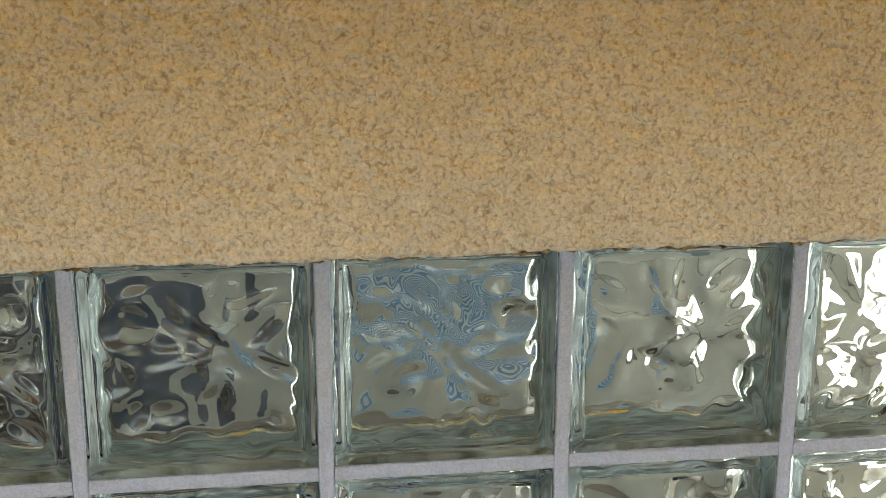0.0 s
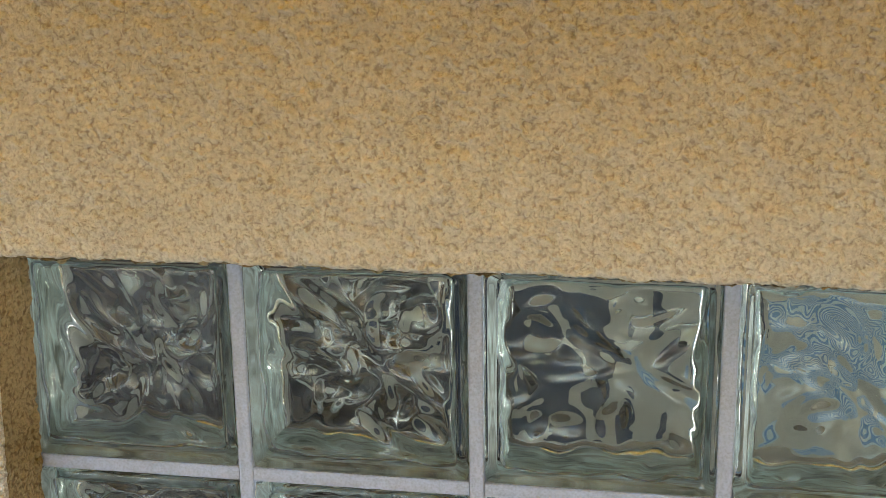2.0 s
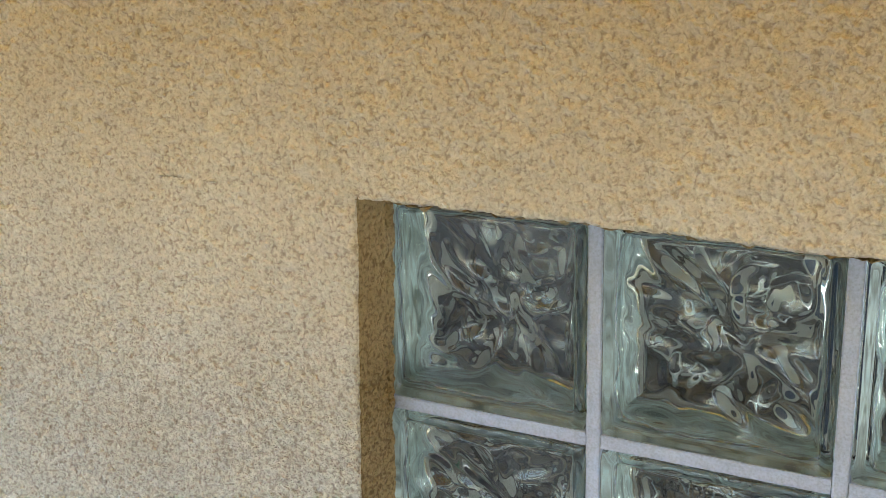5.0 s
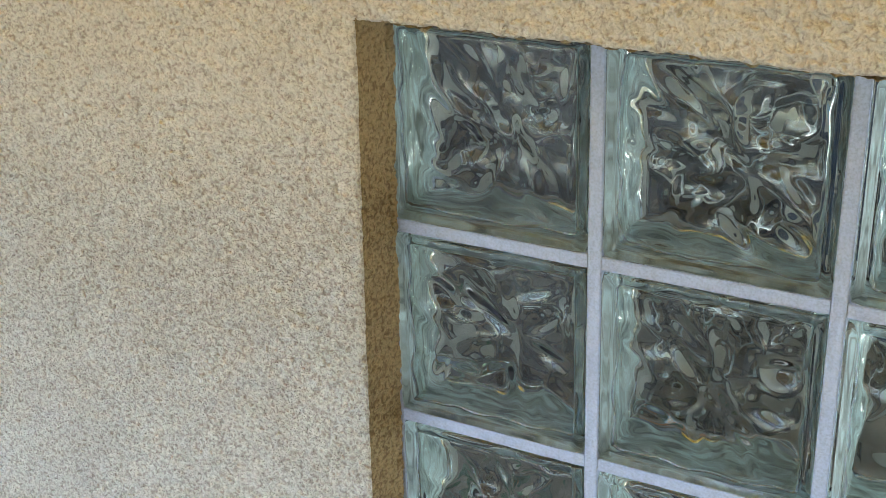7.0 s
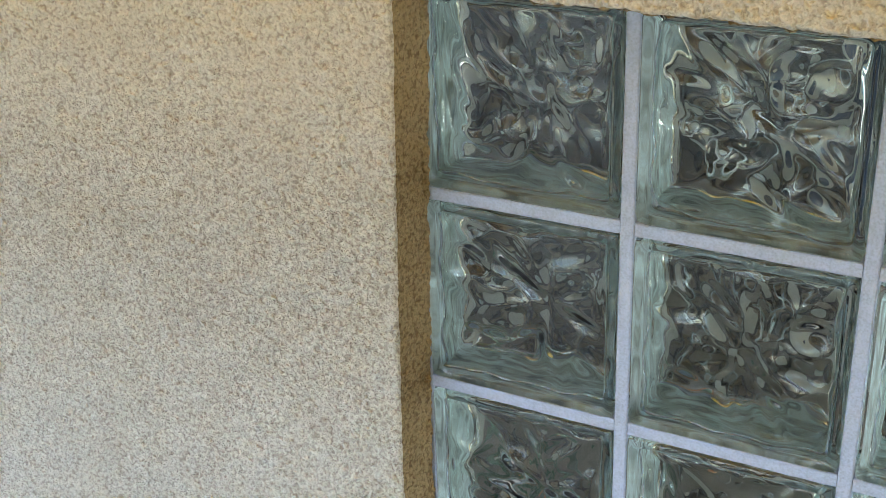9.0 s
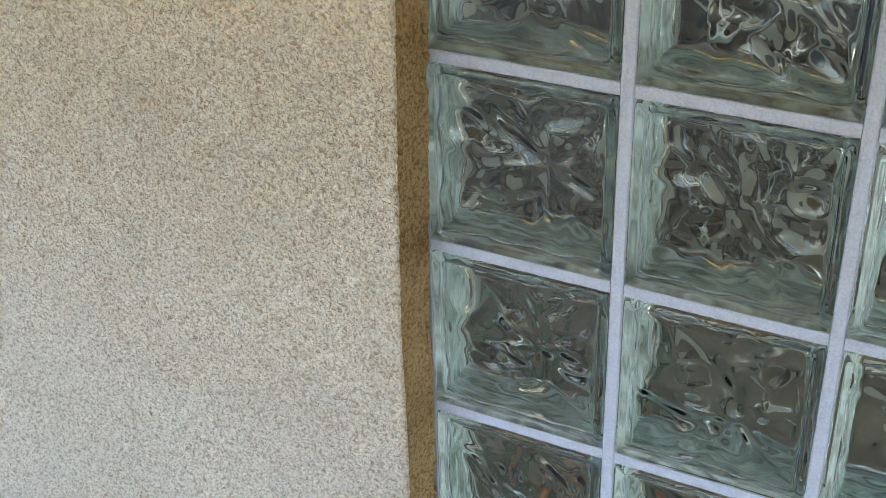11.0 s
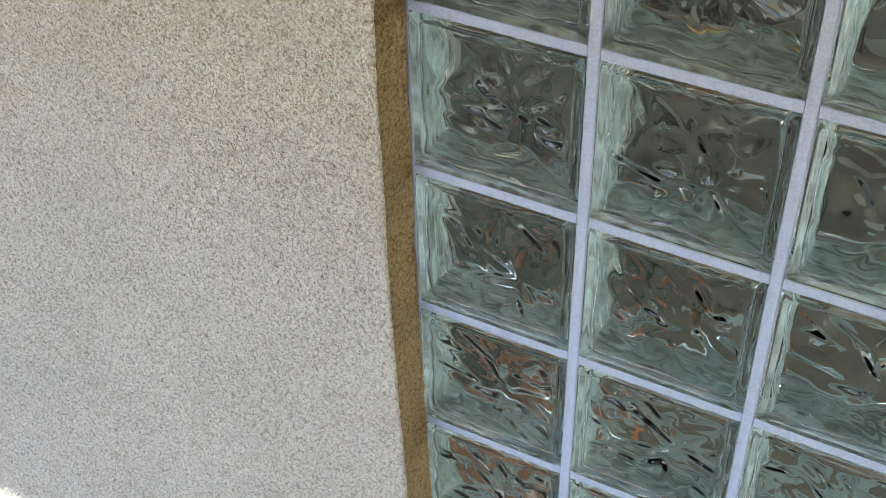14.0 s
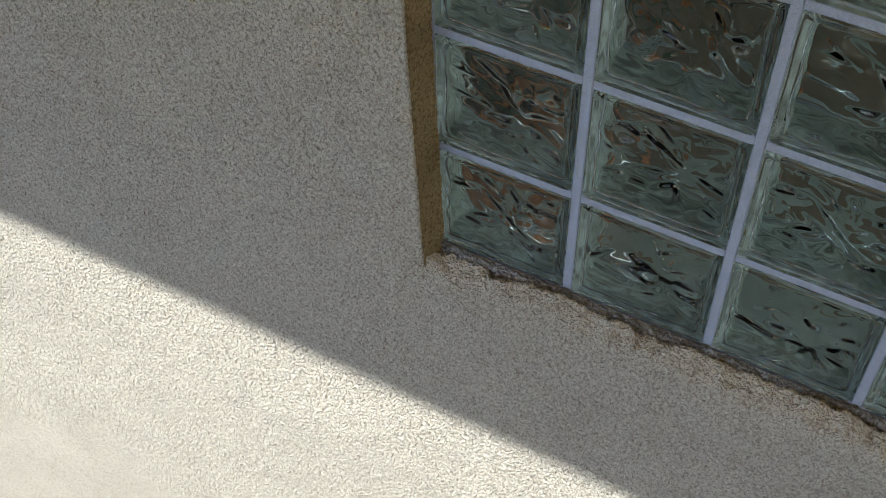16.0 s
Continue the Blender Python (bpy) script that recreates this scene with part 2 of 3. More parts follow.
def crumbs(x, z, cell, seed):
    """Rounded crumbs of grit about one cell wide with narrow crevices between them, each at a height of its own; about 0 to 1."""
    x, z = np.asarray(x) / cell + 300, np.asarray(z) / cell + 900
    x, z = x + 0.62 * grain(x, z, 0.8, seed) + 0.3 * grain(x, z, 2.3, seed + 1), z + 0.62 * grain(x, z, 0.8, seed + 2) + 0.3 * grain(x, z, 2.3, seed + 3)
    i, j = np.floor(x).astype(int), np.floor(z).astype(int)
    best = np.full(x.shape, -9.0)
    for a in (-1, 0, 1):
        for c in (-1, 0, 1):
            p, q = (i + a + 17 * seed) & 511, (j + c) & 511
            dx, dz = i + a + 0.5 + 0.42 * TABLE[p, q] - x, j + c + 0.5 + 0.42 * TABLE[q, p] - z
            best = np.maximum(best, 0.85 - 0.9 * np.sqrt(dx * dx + dz * dz + 0.02) + 0.26 * TABLE[(p + 101) & 511, (q + 53) & 511])
    return np.clip(best, -0.2, 1.1)


def stucco(a, c):
    """Relief of the sprayed stucco, in metres: crumbs, grit and a slow unevenness; coarser above the panel."""
    a, c = np.broadcast_arrays(np.asarray(a, float), np.asarray(c, float))
    coarse = np.clip((c - 1.85) / 0.2, 0, 1)
    fine, big = np.zeros(a.shape), np.zeros(a.shape)
    low, high = coarse < 1, coarse > 0
    fine[low] = crumbs(a[low], c[low], 0.0052, 1)
    big[high] = crumbs(a[high], c[high], 0.0066, 2)
    pits = np.minimum(grain(a, c, 0.009, 2) + 0.5 - 0.06 * coarse, 0)
    return (0.0052 * fine * (1 - coarse) + 0.0058 * big * coarse + 0.0008 * grain(a, c, 0.0028, 3) + 0.0070 * pits
            + 0.0008 * grain(a, c, 0.03, 4) + 0.0013 * grain(a, c, 0.22, 5) - 0.0025)


def jamb(z):
    """Left edge of the opening, which leans a little and is ragged."""
    z = np.asarray(z)
    line = np.interp(z, [0.80, 0.86, 1.15, 1.30, 1.55, 1.71, 1.88, 2.0], [0.0115, 0.0095, 0.0025, 0.0, 0.001, 0.0045, 0.011, 0.015])
    return line + 0.0007 * grain(z, z * 0 + 3.1, 0.006) + 0.0006 * grain(z, z * 0 + 5.7, 0.05)


def lintel(x):
    x = np.asarray(x)
    return LINTEL - 0.0005 + 0.0015 * grain(x, x * 0 + 9.2, 0.012) + 0.0012 * grain(x, x * 0 + 2.4, 0.06)


def rounded(edge, r=0.007):
    """How far a surface falls back within r of an edge."""
    k = np.clip(1 - edge / r, 0, 1)
    return r * (1 - np.sqrt(np.clip(1 - k * k, 0, 1)))


def front(x0, x1, z0, z1, step, right=None, low=None, high=None, rise=1.0):
    """A sheet of the stucco's front; x1 and z0 may be curves; rise stretches the upright step."""
    nu, nv = int((x1 - x0) / step) + 1, int((z1 - z0) / (step * rise)) + 1
    u, v = np.meshgrid(np.linspace(0, 1, nu), np.linspace(0, 1, nv))
    z = z0 + v * (z1 - z0)
    x = x0 + u * ((right(z) if right else x1) - x0)
    if low:
        bottom = low(x)
        z = bottom + v * (z1 - bottom)
    if high:
        z = z + v * 0.017 * (x - 0.13)
    y = FACE - stucco(x, z)
    if right:
        y = y + rounded((1 - u) * (x1 - x0), 0.0035)
    if low:
        y = y + rounded(v * (z1 - z0)) * (x > jamb(LINTEL) - 0.002)
    if high:
        y = y + rounded((1 - v) * (z1 - z0), 0.008)
    return np.stack((x, y, z), -1)


# ---------------------------------------------------------------- the outer wall
def lip(x):
    """Height of the broken stucco edge under the panel."""
    return 0.809 + 0.006 * grain(x, x * 0 + 1.3, 0.055, 6) + 0.004 * grain(x, x * 0 + 6.1, 0.014, 7)


def sill(x0, x1, step):
    """The stucco rolls over to the panel, ends in a broken lip and meets the lowest blocks in rough bed mortar."""
    along = np.linspace(x0, x1, int((x1 - x0) / step) + 1)
    x, s = np.meshgrid(along, np.linspace(0, 1, 76))
    reach = 0.005 * grain(x, x * 0 + 8.8, 0.04, 13) + 0.003 * grain(x, x * 0 + 2.2, 0.011, 14)
    y = np.interp(s, [0, .3, .42, .52, .64, .70, .76, .84, 1], [FACE, FACE + .001, FACE + .006, FACE + .016, FACE + .034, FACE + .039, FACE + .042, FACE + .047, -0.0004])
    y = y + reach * np.clip((s - .45) / .2, 0, 1) * np.clip((.95 - s) / .2, 0, 1)
    top = lip(x)
    low = np.interp(s, [0, .3, .42, .52, .64, .70, 1], [0, -0.035, -0.017, -0.007, 0, -0.003, 0])
    z = np.where(s < 0.3, 0.745 + (top - 0.035 - 0.745) * s / 0.3, top + low)
    fall = np.clip((s - 0.66) / 0.10, 0, 1)
    gap = 0.004 + 0.013 * np.clip(grain(x, x * 0 + 4.4, 0.045, 8) + 0.25, 0, 1)
    z = z * (1 - fall) + (0.808 - 0.002 * s - gap * np.exp(-((s - 0.76) / 0.05) ** 2)) * fall
    # a mound of stucco is left in the corner
    z = z + 0.030 * np.exp(-((x - 0.004) / 0.022) ** 2) * np.exp(-((s - 0.44) / 0.13) ** 2)
    rough = np.clip((s - 0.3) / 0.25, 0, 1) * np.clip((1.0 - s) / 0.1, 0, 1)
    y = y - stucco(x, 0.745 + s * 0.12) * (1 - 0.6 * fall)
    z = z + rough * (0.0032 * grain(x, s * .12, 0.006, 10) + 0.0042 * grain(x, s * .12, 0.015, 11))
    return np.stack((x, y, z), -1)


def flat(points, mat):
    return np.array(points, float).reshape(2, 2, 3), mat


sill_points = sill(0.003, 0.75, 0.0016)
sheets = [
    (front(-0.76, 0.012, 0.745, LINTEL, 0.0013, right=jamb), 0),
    (front(-0.5, 1.12, LINTEL, LEDGE, 0.0013, low=lintel, high=True), 0),
    (front(-1.0, 0.75, 0.2, 0.745, 0.0016, rise=1.15), 0),
    (front(-1.6, -1.0, 0.2, 0.745, 0.004), 0),
    (front(-1.6, -0.76, 0.745, LINTEL, 0.006), 0),
    (front(-1.6, -0.5, LINTEL, LEDGE, 0.006, high=True), 0),
    (front(1.12, 1.3, LINTEL, LEDGE, 0.004, low=lintel, high=True), 0),
    (front(-1.6, 0.12, -0.5, 0.2, 0.0022, rise=1.6), 0),
    (front(-1.6, 0.12, GROUND, -0.5, 0.005), 0),
    (front(0.12, 0.75, GROUND, 0.2, 0.012), 0),
    (sill_points[:54], 0),
    (sill_points[53:], 2),
]
# the two tiny gussets beside the sill are closed by the core behind it
back_y = np.linspace(FACE + 0.003, -0.0012, 44)
zz, yy = np.meshgrid(np.linspace(0.785, LINTEL + 0.004, 900), back_y)
# the reveal's render breaks off in a ragged crack beside the glass
crack = np.clip(grain(zz, yy, 0.016, 21) + 0.5 * grain(zz, yy, 0.005, 22) + 0.15, 0, 1) * np.exp(-((yy + 0.006 + 0.003 * grain(zz, yy * 0, 0.02, 23)) / 0.0035) ** 2)
reveal = jamb(zz) + 0.10 * (yy - FACE) + 0.45 * stucco(yy + 3, zz * 0.8) * np.clip((yy - FACE) / 0.012, 0, 1) - 0.006 * crack
sheets.append((np.stack((reveal, yy, zz), -1), 1))
xx, yy = np.meshgrid(np.linspace(0.0, 1.3, 430), back_y)
sheets.append((np.stack((xx, yy, lintel(xx) + stucco(xx, yy + 5) + 0.001), -1), 1))
# ledge and the wall set back over it
xx, yy = np.meshgrid(np.linspace(-1.75, 1.3, 500), np.linspace(FACE + 0.006, 0.0, 14))
sheets.append((np.stack((xx, yy, LEDGE + 0.017 * (xx - 0.13) - 0.0006 + 0.7 * stucco(xx, yy + 8)), -1), 0))
xx, zz = np.meshgrid(np.linspace(-1.75, 1.3, 600), np.linspace(LEDGE - 0.05, SOFFIT, 130))
sheets.append((np.stack((xx, -stucco(xx, zz), zz), -1), 0))
wall_mesh = mesh_of("wall_outer", sheets)
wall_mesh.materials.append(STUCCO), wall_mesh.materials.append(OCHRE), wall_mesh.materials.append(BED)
wall_outer = tagged(new("wall_outer", wall_mesh), "cream sprayed stucco wall with an ochre window reveal and broken sill", "wall", kind="structure")

# pale strip along the ledge: a highlight put in as colour, where its top catches light
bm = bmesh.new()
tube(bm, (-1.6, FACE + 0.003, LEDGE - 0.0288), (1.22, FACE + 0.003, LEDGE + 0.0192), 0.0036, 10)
tagged(part("trim", bm, LEDGE_HIGHLIGHT, None), "pale cream strip that paints the highlight along the stucco ledge", "trim", kind="structure")

# solid wall behind the stucco, round the panel
WALL_IN = DEEP + 0.02
core = [((-4.0, FACE + 0.009, GROUND - 0.2), (0.003, WALL_IN, 0.755)), ((-4.0, FACE + 0.009, 0.755), (-0.008, WALL_IN, 2.008)),
        ((0.003, FACE + 0.010, GROUND - 0.2), (RIGHT + 0.022, WALL_IN, 0.755)),
        ((RIGHT + 0.022, FACE + 0.009, GROUND - 0.2), (4.0, WALL_IN, 2.008)),
        ((-4.0, FACE + 0.012, 2.008), (4.0, WALL_IN, LEDGE - 0.034)),
        ((-4.0, 0.004, LEDGE - 0.034), (4.0, WALL_IN, SOFFIT + 0.1))]
wall_core = tagged(boxes("wall_core", core, STUCCO), "plain solid masonry behind the cream stucco", "wall", kind="structure")
# plain stucco to the right of the panel and far to the sides
side = [((RIGHT, FACE, GROUND), (3.99, FACE + 0.0085, LEDGE)), ((-3.99, FACE, GROUND), (-1.602, FACE + 0.0085, LEDGE)),
        ((0.752, FACE, GROUND), (RIGHT - 0.001, FACE + 0.0085, 0.79)), ((1.302, FACE, LINTEL), (RIGHT - 0.001, FACE + 0.0085, LEDGE))]
tagged(boxes("wall_plain", side, STUCCO), "plain cream stucco beside the panel", "wall", kind="structure")

# ---------------------------------------------------------------- glass block panel
window = tagged(new("window_1"), "panel of clear wavy glass blocks set in pale lilac grout", "window", kind="structure")


def loop_map(u, v, r):
    """Rounds the corners of the square -1..1 by r."""
    s = np.maximum(np.maximum(np.abs(u), np.abs(v)), 1e-9)
    a, c = u / s, v / s
    ca, cc = np.clip(a, -1 + r, 1 - r), np.clip(c, -1 + r, 1 - r)
    da, dc = a - ca, c - cc
    k = np.maximum(np.hypot(da, dc), 1e-9)
    corner = (np.abs(da) > 1e-9) & (np.abs(dc) > 1e-9)
    ra, rc = np.where(corner, ca + r * da / k, a), np.where(corner, cc + r * dc / k, c)
    return ra * s, rc * s


def shell(n, rings, relief_front, relief_back, r, wavy=0.0, seed=0):
    """A closed box-like surface: a grid in front, rings (half size, depth), a grid behind. Returns points and quads."""
    g = np.linspace(-1, 1, n + 1)
    u, w = np.meshgrid(g, g)
    ru, rw = loop_map(u, w, r)
    rim = [(i, 0) for i in range(n)] + [(n, i) for i in range(n)] + [(n - i, n) for i in range(n)] + [(0, n - i) for i in range(n)]
    rim = np.array([b * (n + 1) + a for a, b in rim])
    h0, d0 = rings[0]
    h1, d1 = rings[-1]
    pts = [np.stack((ru * h0, d0 + relief_front(ru * h0, rw * h0), rw * h0), -1).reshape(-1, 3)]
    quads, first = [], (n + 1) ** 2
    k = np.arange((n + 1) ** 2).reshape(n + 1, n + 1)
    quads.append(np.stack((k[:-1, :-1], k[:-1, 1:], k[1:, 1:], k[1:, :-1]), -1).reshape(-1, 4))
    last = rim
    bu, bw = ru.ravel()[rim], rw.ravel()[rim]
    step = len(rim)
    arc = np.arange(step)
    for h, d in rings[1:-1]:
        s_ = arc * 8 * h0 / step
        off = wavy * (0.8 * grain(s_, arc * 0 + d * 0.6, 0.024, seed + 3) + 0.5 * grain(s_ * 0.6 + d * 0.4, d - 0.25 * s_, 0.011, seed + 5)) if wavy else 0
        ring = np.stack((bu * (h + off), np.full(step, d), bw * (h + off)), -1)
        now = np.arange(step) + first
        pts.append(ring)
        quads.append(np.stack((last, now, np.roll(now, -1), np.roll(last, -1)), -1))
        last, first = now, first + step
    pts.append(np.stack((ru * h1, d1 + relief_back(ru * h1, rw * h1), rw * h1), -1).reshape(-1, 3))
    now = rim + first
    quads.append(np.stack((last, now, np.roll(now, -1), np.roll(last, -1)), -1))
    quads.append(np.stack((k[:-1, :-1], k[1:, :-1], k[1:, 1:], k[:-1, 1:]), -1).reshape(-1, 4) + first)
    belt = np.concatenate([np.full(len(k), i) for i, k in enumerate(quads)])
    return np.concatenate(pts), np.concatenate(quads), belt


def pressed(seed, amp, half, mirror=1):
    """The relief pressed into the inner faces: long leaf-shaped lobes that run out from one off-centre star, with softer waves between."""
    rnd = np.random.default_rng(seed % 7 + 40)
    cx, cz = 0.018 * mirror + rnd.uniform(-0.014, 0.014), rnd.uniform(-0.016, 0.020)
    leaves = []
    for k in range(9):                       # round the star
        a, far = k * 6.283 / 9 + rnd.uniform(-0.3, 0.3), rnd.uniform(0.022, 0.040)
        leaves.append((cx + far * math.cos(a), cz + far * math.sin(a), a, rnd.uniform(0.012, 0.024), rnd.uniform(0.0038, 0.0056), rnd.choice((1, 1, -0.8))))
    for k in range(44):                      # further out, turned about the star less strictly
        a, far = rnd.uniform(0, 6.283), rnd.uniform(0.030, 0.11)
        leaves.append((cx + far * math.cos(a), cz + far * math.sin(a), a + rnd.uniform(-1.0, 1.0), rnd.uniform(0.008, 0.022), rnd.uniform(0.0040, 0.0066), rnd.choice((1, -0.8))))

    def relief(x, z):
        h = 0.55 * grain(x + 0.3, z, 0.034, seed % 7 + 2)
        for lx, lz, a, long_, wide, sign in leaves:
            p, q = (x - lx) * math.cos(a) + (z - lz) * math.sin(a), (z - lz) * math.cos(a) - (x - lx) * math.sin(a)
            h = h + sign * np.exp(-0.5 * (p / long_) ** 2 - 0.5 * (q / wide) ** 2)
        fade = np.clip((half - np.maximum(np.abs(x), np.abs(z))) / 0.005, 0, 1)
        return amp * h * fade
    return relief


def block_mesh(seed):
    h, c = BLOCK / 2, BLOCK / 2 - 0.0095
    none = lambda x, z: x * 0
    slow = lambda x, z: 0.0003 * grain(x, z, 0.05, seed + 20)
    outer = [(h - .0110, .0026), (h - .0094, .0022), (h - .0078, .0005), (h - .0048, 0), (h - .0021, .0005), (h - .0005, .0020), (h, .0042), (h, .010),
             (h - .003, .034), (h - .003, .046), (h, .070), (h, .0765), (h - .0003, .0784), (h - .0013, .0796), (h - .003, .08), (h - .0075, .0792)]
    inner = [(c - .006, .0095), (c - .0035, .0100), (c - .0012, .0115), (c - .0002, .0140)]
    inner += [(c - .0022 * math.exp(-((d - .04) / .003) ** 2), d) for d in np.linspace(.017, .063, 17)]      # the weld stands in
    inner += [(c - .0002, .066), (c - .0012, .0685), (c - .0035, .0700), (c - .006, .0705)]
    v1, q1, belt = shell(20, outer, slow, none, 0.055)
    v2, q2, _ = shell(72, inner, pressed(seed, 0.0021, c - .006), pressed(seed + 2, -0.0021, c - .006, -1), 0.09, 0.0034, seed)
    v, q = np.concatenate((v1, v2)), np.concatenate((q1, q2[:, ::-1] + len(v1)))
    me = bpy.data.meshes.new("glass_block")
    me.from_pydata(v.tolist(), [], q.tolist())
    me.materials.append(GLASS), me.materials.append(COAT)
    coated = np.zeros(len(q), np.int32)
    coated[:len(q1)][(belt >= 8) & (belt <= 10)] = 1
    me.polygons.foreach_set("material_index", coated)
    smooth(me)
    return me


for row in range(ROWS):
    for col in range(COLS):
        ob = new("glass_block", block_mesh(100 + row * 13 + col * 3))
        ob.location = (PITCH * (col + 0.5), 0.0, TOP - PITCH * (row + 0.5))
        ob.parent = window
        ob.visible_shadow = False


# grout: upright joints run through, the level ones butt between them; both are slightly hollow
def joint(along, length, name):
    w, n = (PITCH - BLOCK) / 2 - 0.0002, 60
    s = np.linspace(0, length, max(4, int(length / 0.003)))
    prof = [(-w, .078), (-w, .0045), (-w * .93, .0024), (-w * .6, .0030), (0, .0036), (w * .6, .0030), (w * .93, .0024), (w, .0045), (w, .078), (-w, .078)]
    a = np.array([p[0] for p in prof])
    d = np.array([p[1] for p in prof])
    ss, aa = np.meshgrid(s, a)
    dd = np.broadcast_to(d[:, None], ss.shape) + (np.abs(aa) < w * .97) * 0.0006 * grain(ss + length, aa, 0.006, along + 1)
    if along == 1:
        pts = np.stack((ss, dd, -aa), -1)
    else:
        pts = np.stack((aa, dd, ss), -1)
    me = mesh_of(name, [(pts, 0)])
    me.materials.append(GROUT)
    return me


upright = joint(0, ROWS * PITCH - 0.014, "upright_joint")
level = joint(1, BLOCK - 0.0004, "level_joint")
for col in range(COLS + 1):
    ob = new("upright_joint", upright)
    ob.location, ob.parent = (PITCH * col, 0, TOP - ROWS * PITCH + 0.007), window
for row in range(ROWS + 1):
    for col in range(COLS):
        ob = new("level_joint", level)
        ob.location, ob.parent = (PITCH * col + (PITCH - BLOCK) / 2 + 0.0002, 0, TOP - PITCH * row), window

# ---------------------------------------------------------------- unseen awning, ground and plain walls that close the place and shape its light
# awning, unseen, added for its shadow edge and ochre light: canvas with a slight sag on slender bars, and a rolled
# front hem
awning = tagged(new("awning"), "unseen sunlit ochre canvas awning on slim bars, added to shade and tint the wall", "awning")
xx, tt = np.meshgrid(np.linspace(-6.5, 2.15, 90), np.linspace(0, 1, 24))
sag = -0.02 * np.sin(np.pi * tt) * (0.6 + 0.4 * np.abs(np.sin(xx * 2.1)))
me = mesh_of("canvas", [(np.stack((xx, tt * EAVE, SOFFIT + (DROP - SOFFIT) * tt + sag), -1), 0)])
me.materials.append(CANVAS)
new("canvas", me).parent = awning
bm = bmesh.new()
tube(bm, (-6.5, EAVE, DROP), (2.15, EAVE, DROP), 0.014)
part("front_bar", bm, FRAME_PAINT, awning)
for bar_x in (-6.4, -4.2, -2.0, 2.05):
    bm = bmesh.new()
    tube(bm, (bar_x, -0.02, SOFFIT - 0.05), (bar_x, EAVE, DROP - 0.02), 0.012)
    part("arm", bm, FRAME_PAINT, awning)
tagged(boxes("ground", [((-300, -300, GROUND - 0.2), (300, 300, GROUND))], EARTH), "dark grey asphalt ground in the sun", "ground", kind="structure")
# three unseen walls, added to cut and tint the light on the stucco
tagged(boxes("wall_side", [((2.2, -3.996, GROUND), (2.35, FACE - 0.004, 4.3))], OCHRE), "unseen plain ochre wall added to block and tint light from the right", "wall", kind="structure")
tagged(boxes("wall_left", [((-3.5, -4.2, GROUND), (-3.3, FACE - 0.004, 1.1))], STUCCO), "unseen plain cream wall added to block low skylight from the left", "wall", kind="structure")
tagged(boxes("wall_opposite", [((-1.1, -4.2, GROUND), (2.35, -4.0, 1.4))], STUCCO), "unseen plain cream wall added to block low skylight from ahead", "wall", kind="structure")

# ---------------------------------------------------------------- the room behind the glass
RX0, RX1, RY1, RZ0, RZ1 = -1.4, 3.3, 2.8, 0.0, 2.5
WX0, WX1, WZ0, WZ1 = 2.50, 3.15, 0.25, 2.15
tagged(boxes("floor", [((RX0, WALL_IN, RZ0 - 0.1), (RX1, RY1, RZ0))], TILE), "brown-grey tiled floor", "floor", kind="structure")
tagged(boxes("ceiling", [((RX0, WALL_IN, RZ1), (RX1, RY1, RZ1 + 0.1))], PLASTER), "plain plaster ceiling", "ceiling", kind="structure")
tagged(boxes("wall_west", [((RX0 - 0.1, WALL_IN, RZ0), (RX0, RY1, RZ1))], PLASTER), "grey plaster wall", "wall", kind="structure")
tagged(boxes("wall_east", [((RX1, WALL_IN, RZ0), (RX1 + 0.1, RY1, RZ1))], PLASTER), "grey plaster wall", "wall", kind="structure")
tagged(boxes("wall_back", [((RX0, RY1, RZ0), (WX0, RY1 + 0.12, RZ1)), ((WX1, RY1, RZ0), (RX1, RY1 + 0.12, RZ1)),
                           ((WX0, RY1, RZ0), (WX1, RY1 + 0.12, WZ0)), ((WX0, RY1, WZ1), (WX1, RY1 + 0.12, RZ1))], PLASTER),
       "grey plaster wall with a bright window", "wall", kind="structure")
far_window = tagged(new("window_2"), "bright daylit window across the room", "window", kind="structure")
f = 0.05
boxes("window_frame", [((WX0, RY1 + .03, WZ0), (WX0 + f, RY1 + .09, WZ1)), ((WX1 - f, RY1 + .03, WZ0), (WX1, RY1 + .09, WZ1)),
                       ((WX0 + f, RY1 + .03, WZ0), (WX1 - f, RY1 + .09, WZ0 + f)), ((WX0 + f, RY1 + .03, WZ1 - f), (WX1 - f, RY1 + .09, WZ1)),
                       (((WX0 + WX1) / 2 - .03, RY1 + .03, WZ0 + f), ((WX0 + WX1) / 2 + .03, RY1 + .09, WZ1 - f))], FRAME_PAINT, far_window, 0.004)
day = new("window_daylight", bpy.data.lights.new("window_daylight", "AREA"))
day.data.shape, day.data.size, day.data.size_y = "RECTANGLE", WX1 - WX0 - 0.02, WZ1 - WZ0 - 0.02
day.data.energy, day.data.color = 21.0, (1.0, 0.96, 0.90)
day.matrix_world = look(((WX0 + WX1) / 2, RY1 + 0.11, (WZ0 + WZ1) / 2), ((WX0 + WX1) / 2, 0, (WZ0 + WZ1) / 2))


# towel rail on two posts, with two towels over it
rail = tagged(new("towel_stand"), "chrome towel stand on the tiled floor", "towel stand")
RAIL_Y, RAIL_Z = 0.80, 1.76
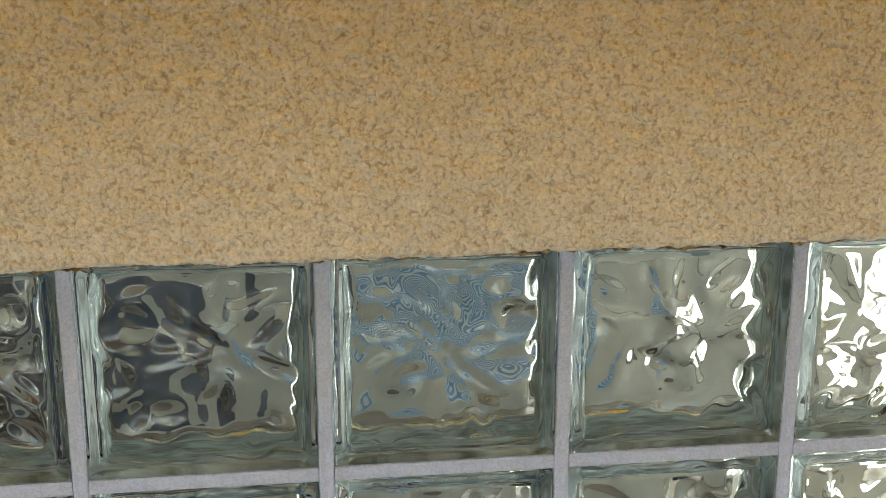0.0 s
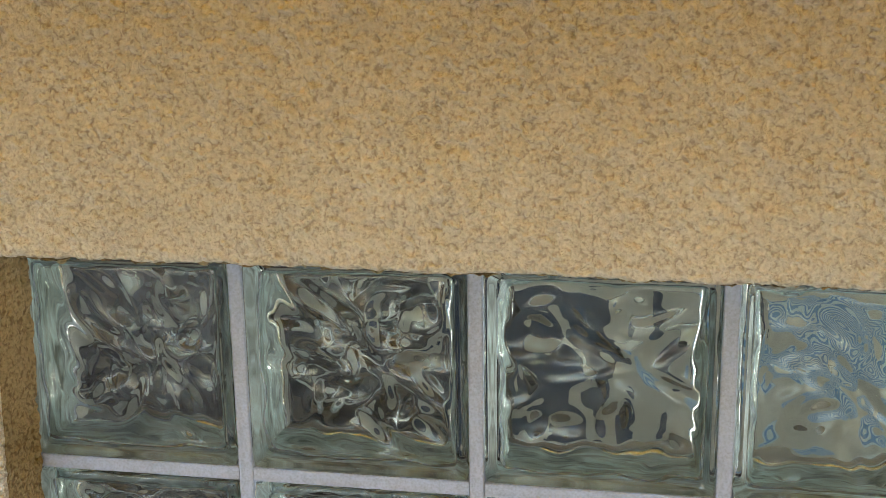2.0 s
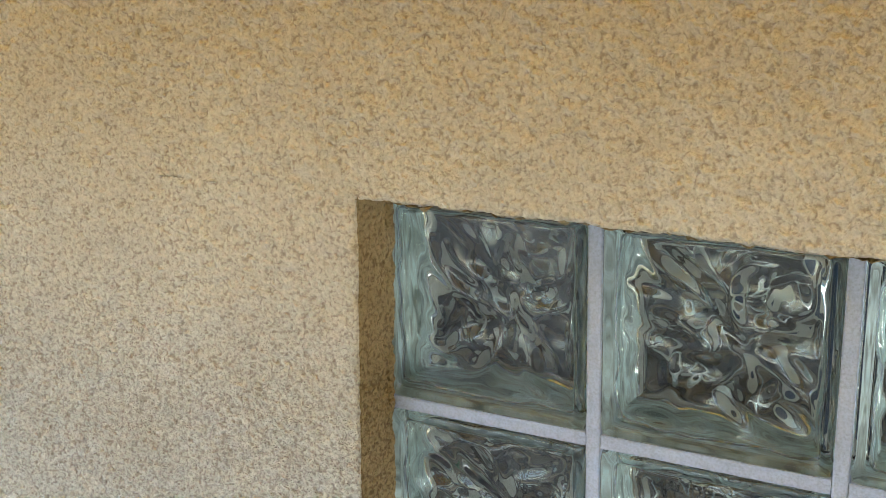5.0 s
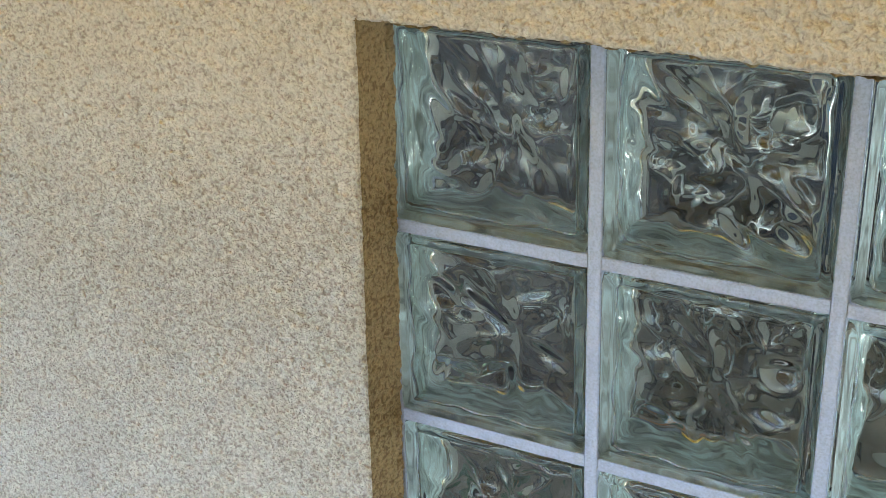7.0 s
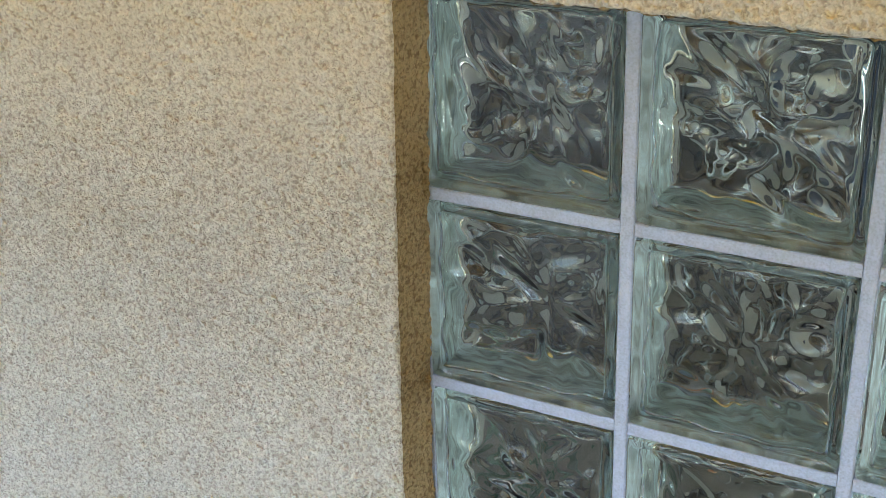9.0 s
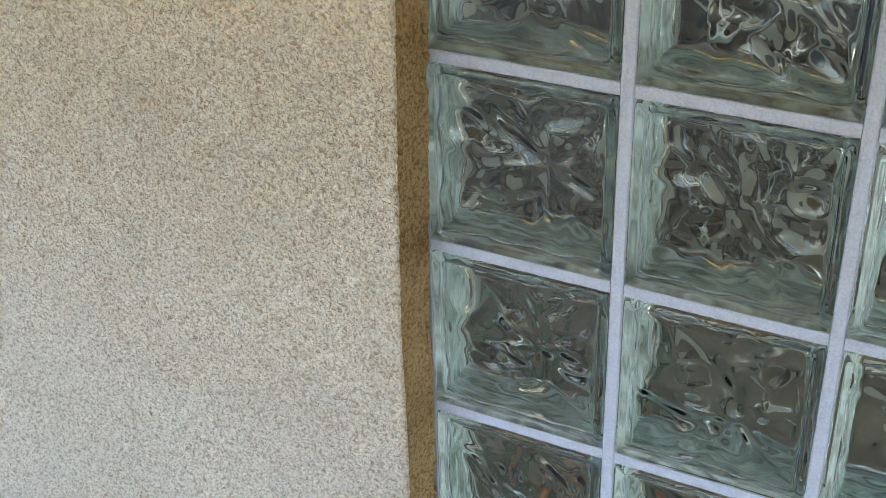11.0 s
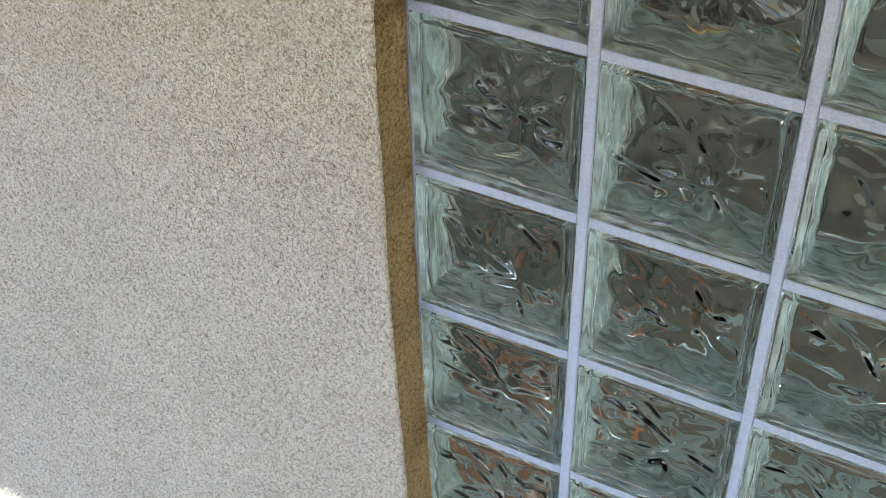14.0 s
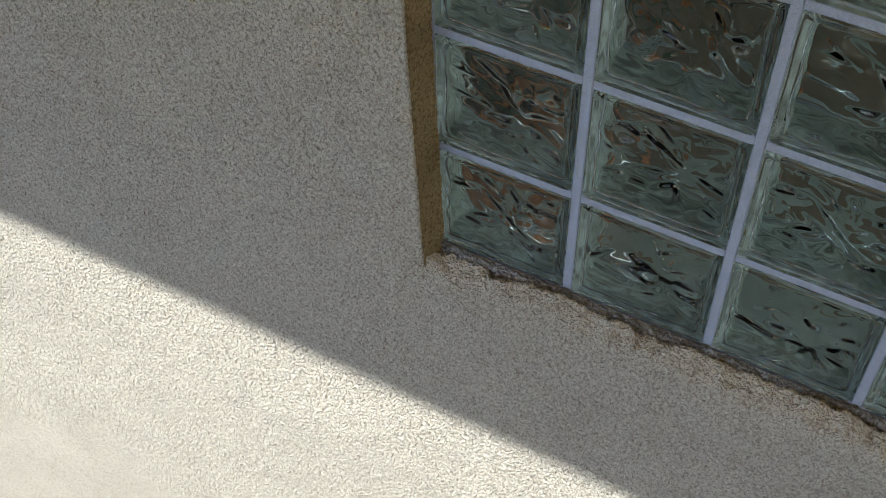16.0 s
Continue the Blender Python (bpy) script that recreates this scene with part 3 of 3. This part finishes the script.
for name, ends in (("rail", ((0.1, RAIL_Y, RAIL_Z), (1.3, RAIL_Y, RAIL_Z))), ("post", ((0.1, RAIL_Y, 0), (0.1, RAIL_Y, RAIL_Z + .01))),
                   ("post", ((1.3, RAIL_Y, 0), (1.3, RAIL_Y, RAIL_Z + .01))), ("foot", ((0.1, RAIL_Y - .2, 0.012), (0.1, RAIL_Y + .2, 0.012))),
                   ("foot", ((1.3, RAIL_Y - .2, 0.012), (1.3, RAIL_Y + .2, 0.012)))):
    bm = bmesh.new()
    tube(bm, *ends, 0.012)
    part(name, bm, CHROME, rail)


def towel(x0, x1, drop, mat, label, seed):
    """A towel hung over the rail: front and back fall, soft folds."""
    s = np.linspace(-drop, drop * 0.8, 60)
    x, s = np.meshgrid(np.linspace(x0, x1, 40), s)
    r = 0.017
    turn = np.clip(s / (r * 1.5), -1, 1) * np.pi / 2
    fold = 0.012 * grain(x, s * 0.25, 0.07, seed) * np.clip(np.abs(s) / 0.2, 0, 1)
    y, z = RAIL_Y + r * np.sin(turn) + fold, RAIL_Z + r * np.cos(turn) - np.maximum(np.abs(s) - r * 1.5, 0)
    me = mesh_of("towel", [(np.stack((x, y, z), -1), 0)])
    me.materials.append(mat)
    ob = tagged(new("towel", me), label, "towel")
    thick = ob.modifiers.new("thick", "SOLIDIFY")
    thick.thickness, thick.offset = 0.004, 0
    return ob


towel(0.63, 1.00, 0.21, TOWEL, "pale blue striped towel hung over a chrome stand", 31)
towel(0.28, 0.47, 0.30, NAVY, "dark navy towel hung over a chrome stand", 33)

# open shelf unit against the back wall, with folded towels on it
shelves = tagged(new("shelf_unit"), "dark wooden open shelf unit with folded towels on it", "shelf unit")
SX0, SX1, SY0, SY1 = -1.38, -0.10, 2.30, 2.78
boxes("back_panel", [((SX0 + 0.03, SY1 - 0.012, 0.02), (SX1 - 0.03, SY1, 2.0))], WOOD, shelves)
for a in (SX0, SX1 - 0.03, (SX0 + SX1) / 2 - 0.015):
    boxes("upright", [((a, SY0, 0), (a + 0.03, SY1 - 0.013, 2.0))], WOOD, shelves, 0.003)
LEVELS = (0.10, 0.62, 1.14, 1.66)
for lz in LEVELS:
    for a, c in ((SX0 + 0.031, (SX0 + SX1) / 2 - 0.016), ((SX0 + SX1) / 2 + 0.016, SX1 - 0.031)):
        boxes("shelf", [((a, SY0 + 0.005, lz), (c, SY1 - 0.014, lz + 0.025))], WOOD, shelves, 0.002)
rnd = random.Random(11)
CLOTHS = ((mottled("white_terry", (0.62, 0.61, 0.58), (0.74, 0.73, 0.70), 0.95, 500, 15, 0.6, 0.002, 0.4), "white"),
          (mottled("sand_terry", (0.42, 0.34, 0.24), (0.52, 0.43, 0.31), 0.95, 500, 15, 0.6, 0.002, 0.4), "sand brown"), (mottled("umber_terry", (0.17, 0.12, 0.08), (0.25, 0.18, 0.12), 0.95, 500, 15, 0.6, 0.002, 0.4), "umber brown"))
for lz in LEVELS[:-1]:
    for a in (SX0 + 0.08, (SX0 + SX1) / 2 + 0.07):
        for k in range(rnd.randint(1, 2)):
            mat, tone = CLOTHS[rnd.randint(0, 2)]
            w, off = rnd.uniform(0.32, 0.42), rnd.uniform(0, 0.06)
            z0 = lz + 0.0255 + k * 0.131
            ob = boxes("folded_towel", [((a + off, SY0 + 0.03, z0), (a + off + w, SY0 + 0.33, z0 + 0.130))], mat, None, 0.022)
            tagged(ob, tone + " folded towel lying in a stack on a shelf", "towel", "folded towels")

# low tiled ledge along the inside of the panel
tagged(boxes("tiled_ledge", [((RX0, WALL_IN + 0.001, RZ0), (RX1, 0.74, 0.36))], LEDGE_TILE, None, 0.006), "low ledge of pale blue tile under the glass blocks", "ledge", kind="structure")

# potted plant on the ledge
plant = tagged(new("potted_plant"), "leafy green plant in a terracotta pot on the tiled ledge", "potted plant")
plant.location = (-0.13, 0.49, 0.361)


def lathe(name, prof, mat, parent, seg=32):
    bm = bmesh.new()
    rings = [[bm.verts.new((r * math.cos(2 * math.pi * i / seg), r * math.sin(2 * math.pi * i / seg), z)) for i in range(seg)] for r, z in prof]
    for p, q in zip(rings, rings[1:]):
        for i in range(seg):
            bm.faces.new((p[i], p[(i + 1) % seg], q[(i + 1) % seg], q[i]))
    bm.faces.new(rings[0][::-1]), bm.faces.new(rings[-1])
    return part(name, bm, mat, parent)


lathe("pot", [(.13, 0), (.14, .01), (.185, .30), (.205, .30), (.21, .31), (.21, .37), (.195, .375), (.19, .34)], CLAY, plant)
lathe("soil", [(.05, .32), (.192, .331), (.15, .338), (.05, .345)], SOIL, plant)
rnd = random.Random(4)
for i in range(15):
    ang, lean, length = rnd.uniform(0, 6.28), rnd.uniform(0.15, 0.8), rnd.uniform(0.3, 0.62)
    bm = bmesh.new()
    rows_ = []
    for k in range(9):
        t = k / 8
        w = 0.045 * math.sin(math.pi * min(1, 0.12 + t * 0.88)) ** 0.8 + 0.003
        out, up = lean * length * t + 0.03, length * (t - 0.45 * lean * t * t)
        rows_.append([bm.verts.new((math.cos(ang) * out - math.sin(ang) * s * w, math.sin(ang) * out + math.cos(ang) * s * w, 0.34 + up + 0.010 * abs(s))) for s in (-1, 0, 1)])
    for p, q in zip(rows_, rows_[1:]):
        bm.faces.new((p[0], p[1], q[1], q[0])), bm.faces.new((p[1], p[2], q[2], q[1]))
    part("leaf", bm, LEAF, plant)
